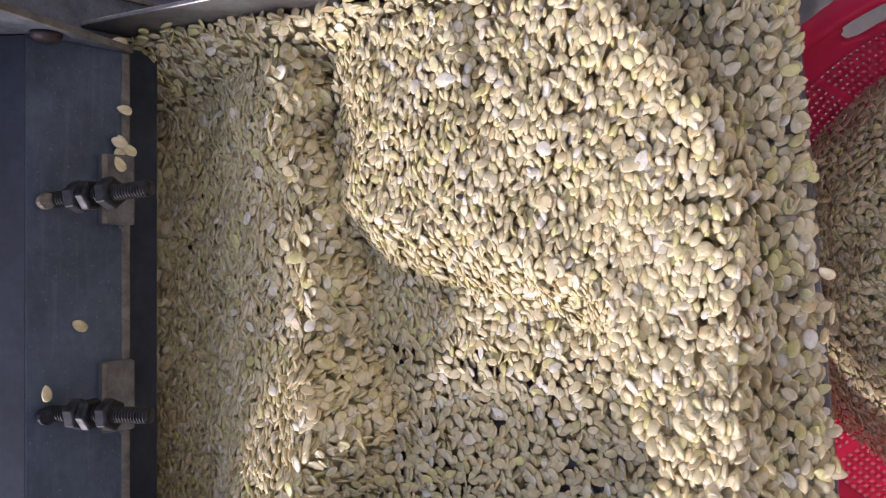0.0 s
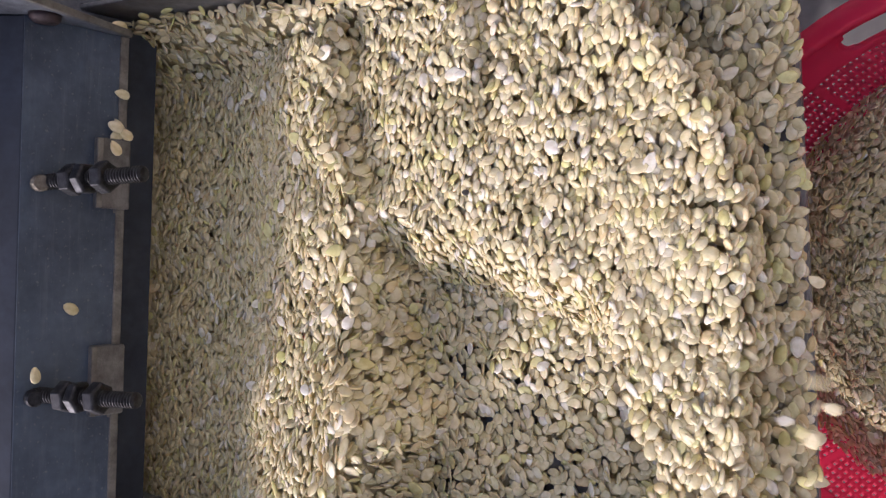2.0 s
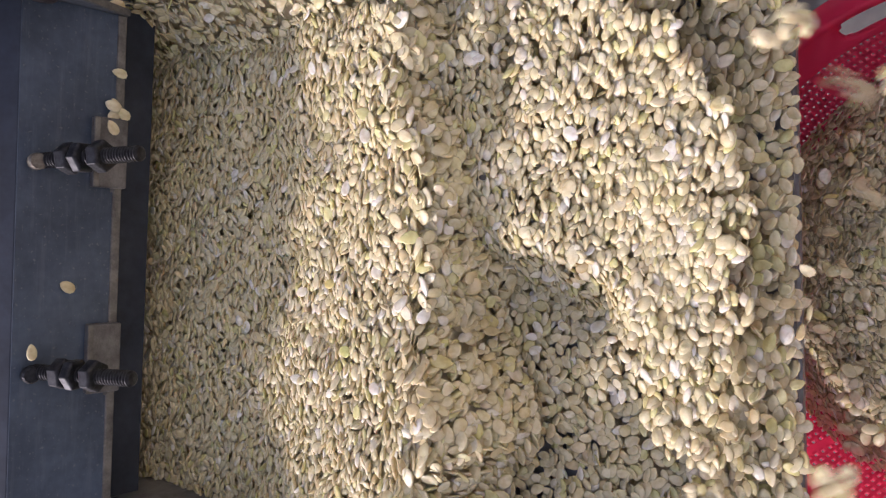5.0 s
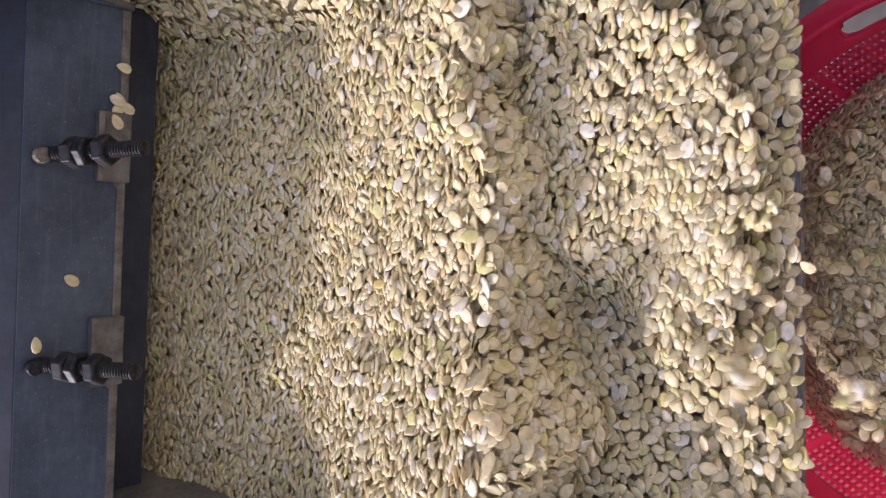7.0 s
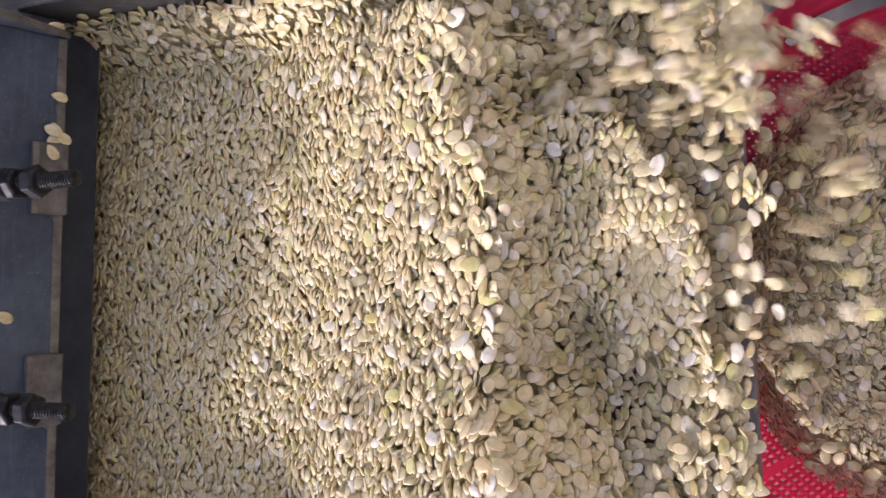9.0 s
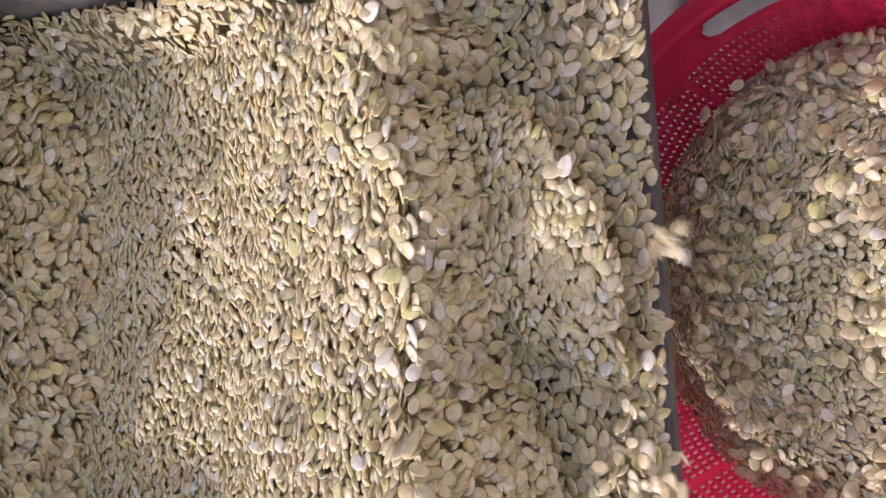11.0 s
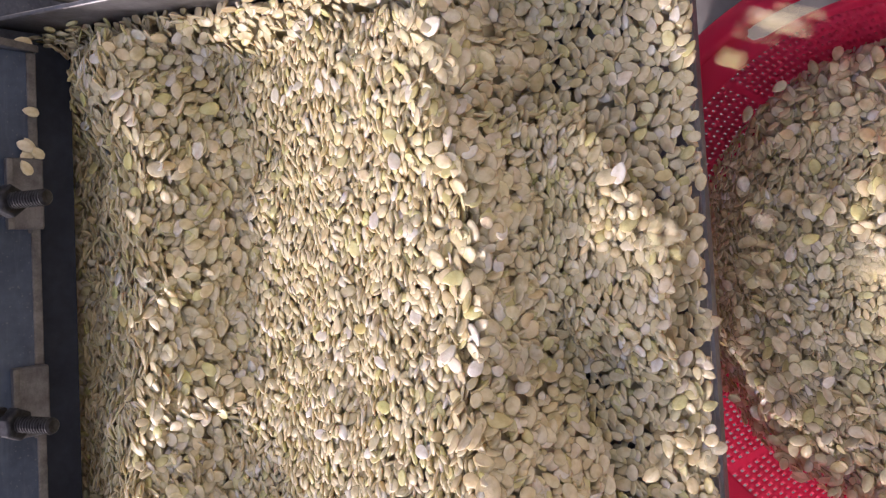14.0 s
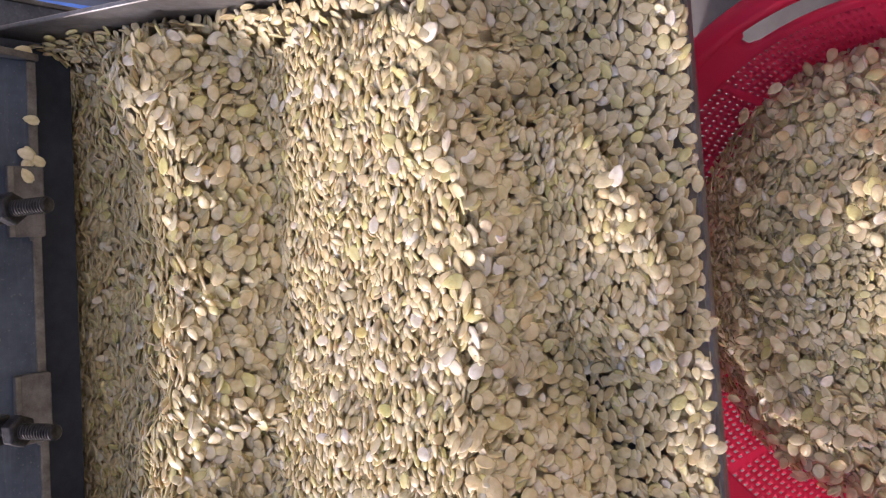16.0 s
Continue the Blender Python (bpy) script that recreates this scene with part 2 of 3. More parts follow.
def heap(name, label, seed, area, height, inside, style, single, loose=None, rough=0.0032, large=0.90, m=CHUTE, dx=0.0045, dy=0.0028, size=0.77, under=0.0028):
    """A heap of kernels over the rectangle area: an Empty with single kernels on top, the joined mass and a closed core."""
    rng = np.random.default_rng(seed)
    x0, x1, y0, y1 = area
    root = tagged(new(name), label, "seed heap", kind="")
    root.matrix_basis = m
    p1 = lattice(rng, x0, x1, y0, y1, dx, dy)
    p2 = lattice(rng, x0, x1, y0, y1, dx * 1.2, dy * 1.5)
    top = p1[inside(p1[:, 0], p1[:, 1])]
    slack = top[:0]
    if loose:
        away = loose(top[:, 0], top[:, 1])
        slack, top = top[away], top[~away]
        bed = slack
        slack = np.concatenate([slack[rng.random(len(slack)) < 0.5] + rng.normal(0, 0.0022, (1, 2)) for _ in range(2)])
    low = p2[inside(p2[:, 0], p2[:, 1])]
    z1 = height(top[:, 0], top[:, 1]) + rng.uniform(-0.0016, 0.0016, len(top))
    z2 = height(low[:, 0], low[:, 1]) - under + rng.uniform(-0.0012, 0.0012, len(low))

    def leaning(p, rot):
        e = 0.003
        gx = (height(p[:, 0] + e, p[:, 1]) - height(p[:, 0] - e, p[:, 1])) / (2 * e)
        gy = (height(p[:, 0], p[:, 1] + e) - height(p[:, 0], p[:, 1] - e)) / (2 * e)
        gx, gy = np.clip(gx, -1.5, 1.5), np.clip(gy, -1.5, 1.5)
        nz = np.stack([-gx, -gy, np.ones(len(p))], 1)
        nz /= np.linalg.norm(nz, axis=1)[:, None]
        ax = np.stack([np.ones(len(p)), np.zeros(len(p)), gx], 1)
        ax /= np.linalg.norm(ax, axis=1)[:, None]
        return np.einsum("nij,njk->nik", np.stack([ax, np.cross(nz, ax), nz], 2), rot)

    upright = style == "stand"
    forms, meshes = (PLUMP, PLUMP_MESHES) if upright else (THIN, SEED_MESHES)
    r1, r2 = leaning(top, turns(rng, len(top), style)), leaning(low, turns(rng, len(low), "mixed"))
    s1 = size * np.clip(rng.normal(1.0, 0.11, len(top)), 0.7, 1.3)
    s2 = size * np.clip(rng.normal(1.0, 0.1, len(low)), 0.7, 1.3)
    a = np.concatenate([top, z1[:, None]], 1)
    b = np.concatenate([low, z2[:, None]], 1)
    pick = np.zeros(len(a), bool)
    if single:
        keep = rng.permutation(len(a))[:single]
        pick[keep] = True
        for i in keep:
            ob = new("seed", meshes[int(rng.integers(0, 3))])
            ob.parent = root
            ob.matrix_basis = Matrix.LocRotScale(Vector(a[i]), Matrix(r1[i].tolist()).to_quaternion(), Vector((s1[i],) * 3))
    rest = ~pick
    sets = [(a[rest], r1[rest], s1[rest], forms), (b, r2, s2, COARSE)]
    if len(slack):
        # kernels tumbling over the front lie looser and flatter, on a closed bed
        zb = height(bed[:, 0], bed[:, 1]) - 0.0040 + rng.uniform(-0.0015, 0.0015, len(bed))
        sets.append((np.concatenate([bed, zb[:, None]], 1), leaning(bed, turns(rng, len(bed), "mixed")), np.clip(rng.normal(0.85, 0.1, len(bed)), 0.65, 1.1), COARSE))
        zs = height(slack[:, 0], slack[:, 1]) + rng.uniform(-0.0032, rough, len(slack))
        sets.append((np.concatenate([slack, zs[:, None]], 1), leaning(slack, turns(rng, len(slack), "mixed")), np.clip(rng.normal(large, 0.13, len(slack)), 0.65, 1.3), THIN))
    if upright:
        # some large kernels lie flat on top
        flat = rng.permutation(len(a))[:len(a) // 28]
        sets.append((a[flat] + (0, 0, 0.0012), leaning(top[flat], turns(rng, len(flat), "flat")), np.clip(rng.normal(1.0, 0.1, len(flat)), 0.8, 1.25), THIN))
    me = joined_seeds("seed_mass", rng, sets, SEED)
    mass = tagged(new("seed_mass", me), "densely packed pale yellow kernels", kind="stuff")
    mass.parent = root
    # the closed core of the heap
    nx, ny = max(2, int((x1 - x0) / 0.006)), max(2, int((y1 - y0) / 0.006))
    gx, gy = np.meshgrid(np.linspace(x0, x1, nx), np.linspace(y0, y1, ny))
    gz = height(gx, gy)
    sy, sx = np.gradient(gz, (y1 - y0) / (ny - 1), (x1 - x0) / (nx - 1))
    gz = gz - under - 0.0045 - 0.007 * np.clip(np.hypot(sx, sy), 0, 2.0)
    ok = inside(gx, gy)
    vs = np.stack([gx.ravel(), gy.ravel(), gz.ravel()], 1)
    fs = [(j * nx + i, j * nx + i + 1, (j + 1) * nx + i + 1, (j + 1) * nx + i) for j in range(ny - 1) for i in range(nx - 1)
          if ok[j, i] and ok[j, i + 1] and ok[j + 1, i] and ok[j + 1, i + 1]]
    if fs:
        core = tagged(new("seed_core", mesh_of("seed_core", vs, fs, SEED, True)), "kernels packed below the surface", kind="stuff")
        core.parent = root
    return root


# ---- floor and added bounce walls ----
def floor_sheet():
    bm = bmesh.new()
    bmesh.ops.create_grid(bm, x_segments=40, y_segments=40, size=6)
    for v in bm.verts:
        v.co.z = 0.0015 * noise.noise(v.co * 3)
    tagged(part("floor", bm, CONCRETE), "grey worn concrete workshop floor", "floor", kind="structure")
    # unseen pale walls, added to bounce sunlight onto the basket and the bed
    for name, lo, hi in (("bounce_wall_east", (1.5, -1.5, 0.0), (1.65, 2.6, 2.4)), ("bounce_wall_south", (-2.2, -1.65, 0.0), (1.5, -1.5, 2.4))):
        tagged(part(name, box(lo, hi), BOUNCE), "unseen pale wall added to bounce sunlight", "wall", kind="structure")


floor_sheet()
LIP, SKEW = -0.0262, 0.075   # the lip's place along the slope; it is cut askew
RIGHT, LEFT = 0.142, -0.195
TAPER = 0.03           # the left side closes in towards the lip
FLOOR_H = -0.0445        # the chute's sheet, under the kernels


def lip(x):
    return LIP + SKEW * x


def left_side(y):
    return LEFT + TAPER * np.clip(0.40 - y, 0, 1)


def chute():
    root = tagged(new("discharge_chute"), "worn sheet steel discharge chute of a seed machine", "chute")
    root.matrix_basis = CHUTE
    bm = box((LEFT, LIP, FLOOR_H - 0.003), (RIGHT, 0.60, FLOOR_H))
    box((LEFT, LIP - 0.0015, FLOOR_H - 0.012), (RIGHT, LIP + 0.0015, FLOOR_H - 0.0031), bm=bm)
    for v in bm.verts:
        if v.co.x < 0:
            v.co.x = left_side(v.co.y)
        if v.co.y < 0.1:
            v.co.y += SKEW * v.co.x
    part("chute_floor", bm, STEEL_GREY, root)
    for nm, x, out in (("side_plate", RIGHT, 1), ("side_plate", LEFT, -1)):
        bm = bmesh.new()
        end = lip(x)
        a = [(end, FLOOR_H - 0.003), (0.60, FLOOR_H - 0.003), (0.60, 0.062 if out > 0 else 0.034), (0.10, 0.032 if out > 0 else 0.027), (end, -0.005 if out > 0 else 0.008)]
        side = (lambda y: x) if out > 0 else left_side
        f1 = [bm.verts.new((side(y), y, z)) for y, z in a]
        f2 = [bm.verts.new((side(y) + out * 0.003, y, z)) for y, z in a]
        bm.faces.new(f1), bm.faces.new(list(reversed(f2)))
        for i in range(5):
            bm.faces.new((f1[i], f2[i], f2[(i + 1) % 5], f1[(i + 1) % 5]))
        bmesh.ops.recalc_face_normals(bm, faces=bm.faces)
        bmesh.ops.bevel(bm, geom=list(bm.edges), offset=0.0006, segments=1, affect="EDGES")
        part(nm, bm, STEEL_GREY, root, "scuffed steel side plate with a bright cut edge")
    for x in (LEFT + 0.06, RIGHT - 0.02):
        ca = CHUTE.inverted()
        for y in (0.12, 0.42):
            top = CHUTE @ Vector((x, y, FLOOR_H - 0.004))
            bm = box((-0.012, -0.012, 0.0), (0.012, 0.012, top.z - 0.008), 0.002)
            part("leg", bm, BODY, root, m=ca @ Matrix.Translation((top.x, top.y, 0)))
    return root


chute()

# the overhanging front plate above the outlet; its own frame: x across, y up the plate, z out of its face
EDGE = CHUTE @ Vector((0, 0.355, 0.040))
FRONT = Matrix.Translation(EDGE) @ pose(0, 0, 0, 100, 0, 0)
FOLD = 0.0576


def bolt_set(root, x, y, length, lean, worn):
    """A stud out of the plate, with its nuts and a lug plate at the plate's lower edge."""
    m = Matrix.Translation((x, y, 0)) @ pose(0, 0, 0, lean[0], lean[1], 0)
    prof, r, z = [(0.0, -0.001)], 0.0047, -0.001
    while z < length - 0.0012:
        prof += [(r, z), (r, z + 0.0005), (r - 0.0015, z + 0.0012)]
        z += 0.0020
    prof += [(r - 0.0004, length - 0.0006), (r - 0.0012, length), (0.0, length)]
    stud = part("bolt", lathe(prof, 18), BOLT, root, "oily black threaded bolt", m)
    bm = lathe([(0.0, -0.0005), (0.0050, -0.0005), (0.0050, 0.004), (0.0043, 0.0050), (0.0, 0.0050)], 12)
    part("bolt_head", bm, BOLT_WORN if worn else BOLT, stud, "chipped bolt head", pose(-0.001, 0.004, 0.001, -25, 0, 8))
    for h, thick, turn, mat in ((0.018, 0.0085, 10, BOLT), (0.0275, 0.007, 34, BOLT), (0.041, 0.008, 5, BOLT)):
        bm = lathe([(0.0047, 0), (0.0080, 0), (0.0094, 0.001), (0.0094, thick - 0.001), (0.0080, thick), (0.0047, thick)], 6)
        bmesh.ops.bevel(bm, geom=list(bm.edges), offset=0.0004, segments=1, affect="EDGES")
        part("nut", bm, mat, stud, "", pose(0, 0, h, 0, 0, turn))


def front_plate():
    root = tagged(new("hopper_front"), "dark blue-grey steel hopper front overhanging the seed outlet", "machine panel")
    root.matrix_basis = FRONT
    w0, w1 = LEFT - 0.03, 0.1225
    bm = box((w0, 0.0, -0.004), (w1, FOLD, 0.0))
    part("plate", bm, STEEL_DARK, root)
    # folded edge at the foot, the plate above the fold and the cheek at its end
    bm = box((w0, -0.0030, -0.010), (w1, 0.0025, 0.0012), 0.0008)
    part("edge_strip", bm, STEEL_EDGE, root, "bare tan steel edge strip")
    # upper plate in the darkened copy of the plate's steel
    bm = box((w0, 0, -0.004), (w1, 0.150, 0.0), 0.001)
    part("upper_plate", bm, STEEL_SHADED, root, "", Matrix.Translation((0, FOLD, -0.0005)) @ pose(0, 0, 0, -50, 0, 0))
    bm = box((0.0003, 0.0, -0.0026), (0.0046, 0.178, 0.0010), 0.0006)
    part("cheek_edge", bm, STEEL_EDGE, root, "worn steel edge of the hopper cheek", pose(w1, -0.004, 0.0015, 21.7, 0, 0))
    bm = bmesh.new()
    outline = ((-0.004, -0.0005), (0.160, 0.0645), (0.160, -0.090), (0.010, -0.090), (-0.004, -0.012))
    f1 = [bm.verts.new((w1 + 0.0005, y, z)) for y, z in outline]
    f2 = [bm.verts.new((w1 + 0.0030, y, z)) for y, z in outline]
    bm.faces.new(f1), bm.faces.new(list(reversed(f2)))
    for k in range(5):
        bm.faces.new((f1[k], f2[k], f2[(k + 1) % 5], f1[(k + 1) % 5]))
    bmesh.ops.recalc_face_normals(bm, faces=bm.faces)
    part("cheek_plate", bm, SHEET, root, "scratched grey-blue steel cheek")
    # added dark plate that paints the shaded gap between edge and kernels
    bm = box((w0, -0.035, -0.029), (w1 + 0.012, 0.010, -0.026), 0.0008)
    part("shade_gap_plate", bm, STEEL_SHADED, root, "added dark plate standing in for the shaded gap below the edge")
    # unseen left cheek, added to stop sun leaking in behind the front plate
    bm = bmesh.new()
    outline = ((-0.055, -0.001), (FOLD, -0.001), (FOLD + 0.094, -0.114), (FOLD + 0.094, -0.25), (-0.055, -0.25))
    f1 = [bm.verts.new((w0 - 0.0005, y, z)) for y, z in outline]
    f2 = [bm.verts.new((w0 - 0.003, y, z)) for y, z in outline]
    bm.faces.new(f1), bm.faces.new(list(reversed(f2)))
    for k in range(5):
        bm.faces.new((f1[k], f2[k], f2[(k + 1) % 5], f1[(k + 1) % 5]))
    bmesh.ops.recalc_face_normals(bm, faces=bm.faces)
    part("cheek_plate", bm, STEEL_DARK, root)
    # rusty head near the cheek
    bm = lathe([(0.0, 0.0), (0.0088, 0.0), (0.0084, 0.0025), (0.0065, 0.0045), (0.0, 0.0048)], 18)
    part("bolt_head", bm, RUST, root, "rusty round bolt head", pose(w1 + 0.0004, 0.050, 0.0085, 0, -90, 0), True)
    for x in (0.0365, -0.0905):
        bm = box((x - 0.0215, -0.004, -0.002), (x + 0.0215, 0.0165, 0.0055), 0.0012)
        part("lug_plate", bm, LUG, root, "greyed steel lug plate")
        bm = box((x - 0.0212, 0.0132, 0.0040), (x + 0.0212, 0.0170, 0.0060), 0.0007)
        part("weld_bead", bm, STEEL_EDGE, root, "bare worn upper edge of the lug")
        bm = lathe([(0.0, 0.0), (0.0022, 0.0), (0.0030, 0.006), (0.0015, 0.013), (0.0, 0.0145)], 8)
        part("weld_drip", bm, STEEL_EDGE, root, "", pose(x - 0.024, 0.002, -0.001, 0, 90, 0), True)
    bolt_set(root, 0.0282, 0.0452, 0.073, (22.0, 4.4), True)
    bolt_set(root, -0.0955, 0.0452, 0.073, (22.0, 3.4), False)
    return root


front_plate()


def machine_body():
    root = tagged(new("seed_machine"), "unseen dark seed machine body, sized to block sky behind the hopper", "machine")
    # out of view; height and width are set to keep sky light off the bed
    bm = box((-0.21, 0.60, 0.0), (0.15, 1.05, 1.25), 0.004)
    part("sky_block_cabinet", bm, BODY, root)
    return root


machine_body()

# ---- heaps on the chute ----
def base_height(x, y):
    rise = 0.040 * smooth((x - 0.092) / 0.05) * smooth((y - 0.03) / 0.08) + 0.012 * smooth((x - 0.112) / 0.026) * smooth((y - 0.22) / 0.08)
    return -0.0362 + rise + wave(x, y, 1.0, 0.09, 0.0016)


heap("seed_layer", "flat-lying pale yellow melon seed kernels on the chute", 11, (LEFT, RIGHT - 0.002, LIP - 0.022, 0.46), base_height,
     lambda x, y: ((y < 0.26) | (x > 0.08)) & (x > left_side(y) + 0.002) & (y > lip(x) - 0.0015 + wave(x, 0 * x, 6.0, 0.03, 0.0016)), "flat", 290, dx=0.0055, dy=0.0038, size=0.80)


def front_edge(x):
    return -0.012 + 0.026 * np.clip(x / 0.078, 0, 2.0) ** 2 + wave(x, 0 * x, 3.0, 0.05, 0.0022)


def front_height(x, y, tongue=False):
    low = 1 - smooth((x + 0.065) / 0.06)
    h = wave(x, y, 5.0, 0.07, 0.0022) - 0.022 * low * smooth((y - front_edge(x) - 0.052) / 0.070)
    h = h - 0.020 * smooth((y - 0.195) / 0.040)
    drop = smooth((front_edge(x) + 0.013 - y) / 0.016)
    if tongue:
        return np.maximum(h - 0.036 * drop, -0.037)
    end = 0.034 * smooth((FREE + 0.048 + 0.3 * (y - 0.09) + wave(y, 0 * y, 1.0, 0.04, 0.004) - x) / 0.048)
    end = end + 0.034 * smooth((x - 0.060) / 0.022) * smooth((0.140 - y) / 0.03)
    return np.maximum(h - 0.036 * drop - end, -0.037)


FREE, TONGUE = -0.055, 0.085   # beside this line the whole tongue of the mound breaks away
CORNER = 0.060          # past this line, by the side plate, the mound breaks away too


def pushed(x):
    """Depth of the front rim that breaks away in clumps."""
    return 0.030 + 0.024 * np.clip(x / 0.06, 0, 1)


def front_inside(x, y):
    return (y > front_edge(x) + pushed(x)) & (x < 0.128) & (x > FREE) & (y < 0.235) & ((x < CORNER + 0.016) | (y > 0.112))


front_heap = heap("seed_mound_front", "sunlit mound of pale yellow kernels creeping to the lip", 12, (LEFT, 0.132, -0.03, 0.26), front_height,
                  front_inside, "stand", 300, dx=0.0043, dy=0.0027, size=0.73)


def surge_edge(x):
    return 0.214 + 0.022 * smooth((x - 0.02) / 0.06) - 0.02 * smooth((-0.05 - x) / 0.06) + 0.03 * smooth((-0.105 - x) / 0.05) + wave(x, 0 * x, 7.0, 0.06, 0.0035)


def surge_height(x, y):
    crest = 0.012 + 0.022 * smooth((-0.045 - x) / 0.06)
    back = crest * np.exp(-np.clip(y - surge_edge(x) - 0.024, 0, 1) / 0.07) - 0.024 * smooth((y - 0.268) / 0.11)
    drop = smooth((surge_edge(x) + 0.022 - y) / 0.030)
    return back + wave(x, y, 8.0, 0.06, 0.0016) - 0.060 * drop


surge_heap = heap("seed_surge", "tumbling front of kernels sliding down the chute", 13, (LEFT, 0.120, 0.18, 0.350),
                  lambda x, y: surge_height(x, y) - 0.010 * smooth((y - 0.336) / 0.016),
                  lambda x, y: (y > surge_edge(x) - 0.004) & (x > left_side(y) + 0.002), "stand", 300,
                  loose=lambda x, y: y < surge_edge(x) + 0.034 + wave(x, y, 2.0, 0.04, 0.004), rough=0.0075, large=0.98)
tail_heap = heap("seed_surge_tail", "smooth sheet of kernels sliding out below the hopper", 14, (LEFT, 0.122, 0.282, 0.60),
                 lambda x, y: surge_height(x, y) - 0.0012 - 0.014 * smooth((0.312 - y) / 0.030), lambda x, y: y > 0, "stand", 120)


def second_edge(x):
    return 0.422 + 0.022 * smooth((x - 0.045) / 0.07) + 0.012 * smooth((-0.08 - x) / 0.05) + wave(x, 0 * x, 2.0, 0.07, 0.003)


def second_height(x, y):
    e = second_edge(x)
    rise = 0.054 * smooth((y - e + 0.026) / 0.066) - 0.034 * smooth((y - e - 0.045) / 0.10)
    return rise - 0.036 + 0.008 * smooth((x - 0.045) / 0.06) + wave(x, y, 9.0, 0.05, 0.0022)


second_heap = heap("second_seed_surge", "second wave of kernels pushed out from below the hopper", 15, (LEFT, 0.124, 0.37, 0.63), second_height,
                   lambda x, y: y > second_edge(x) - 0.022, "mixed", 260, loose=lambda x, y: y < second_edge(x) + 0.045, rough=0.0070, large=1.0, dx=0.0054, dy=0.0040, size=0.94)


# ---- kernels and crumbs that stand out on the heaps ----
def marks(root, name, label, spots, height, material, size, seed):
    """Single pieces on a heap's surface at (x, y) spots of the heap's own frame."""
    rng = np.random.default_rng(seed)
    tv, tf = THIN[0]
    me = mesh_of(name, tv * LENGTH, tf.tolist(), material, True)
    for x, y in spots:
        z = float(height(np.array([x]), np.array([y]))[0]) + 0.0030
        ob = tagged(new(name, me), label)
        ob.parent = root
        k = size * rng.uniform(0.85, 1.15)
        ob.matrix_basis = pose(x, y, z, rng.uniform(-14, 14), rng.uniform(-14, 14), rng.uniform(0, 360)) @ Matrix.Diagonal((k, k * rng.uniform(0.9, 1.2), k * 0.8, 1))


PALE = seed_material("papery_white_kernel", [(0.0, (0.74, 0.69, 0.56)), (0.5, (0.79, 0.75, 0.65)), (1.0, (0.72, 0.66, 0.50))])
GREENISH = seed_material("greenish_kernel", [(0.0, (0.60, 0.58, 0.22)), (0.5, (0.66, 0.62, 0.30)), (1.0, (0.62, 0.52, 0.20))])
HUSK = seed_material("dark_husk", [(0.0, (0.035, 0.035, 0.025)), (0.5, (0.05, 0.042, 0.03)), (1.0, (0.03, 0.03, 0.025))])
marks(front_heap, "pale_seed", "papery white kernel lying flat on the mound",
      ((.107, .129), (-.044, .026), (-.022, .103), (.040, .039), (.085, .034), (.087, .162), (.049, .088), (.089, .141)), front_height, PALE, 0.88, 51)
marks(front_heap, "husk_crumb", "dark crumb of husk among the kernels", ((.021, .085), (.027, .133), (-.045, .112)), front_height, HUSK, 0.36, 52)
marks(surge_heap, "pale_seed", "papery white kernel lying flat on the sliding front",
      ((-.0435, .255), (-.0246, .272), (-.050, .296), (.048, .283), (-.085, .262), (.020, .300), (.070, .266)), surge_height, PALE, 0.86, 53)
marks(surge_heap, "greenish_seed", "yellow-green kernel on the sliding front",
      ((.030, .252), (-.010, .248), (.060, .285), (-.070, .290), (.005, .318), (-.035, .312), (.085, .255), (-.100, .275)), surge_height, GREENISH, 0.95, 54)
marks(tail_heap, "pale_seed", "papery white kernel on the smooth sheet",
      ((-.093, .318), (-.071, .383), (.094, .345), (.091, .364), (.090, .318), (-.042, .323), (.030, .400), (-.010, .450)), lambda x, y: surge_height(x, y) - 0.0012, PALE, 0.82, 55)
marks(second_heap, "pale_seed", "papery white kernel on the second wave", ((.116, .494), (-.052, .445), (-.068, .434), (.118, .577), (.082, .544)), second_height, PALE, 0.95, 56)
marks(second_heap, "greenish_seed", "yellow-green kernel on the second wave",
      ((-.010, .470), (.040, .455), (.070, .500), (-.040, .490), (.010, .440), (-.090, .460), (.095, .520), (.055, .475), (-.025, .510)), second_height, GREENISH, 1.05, 57)


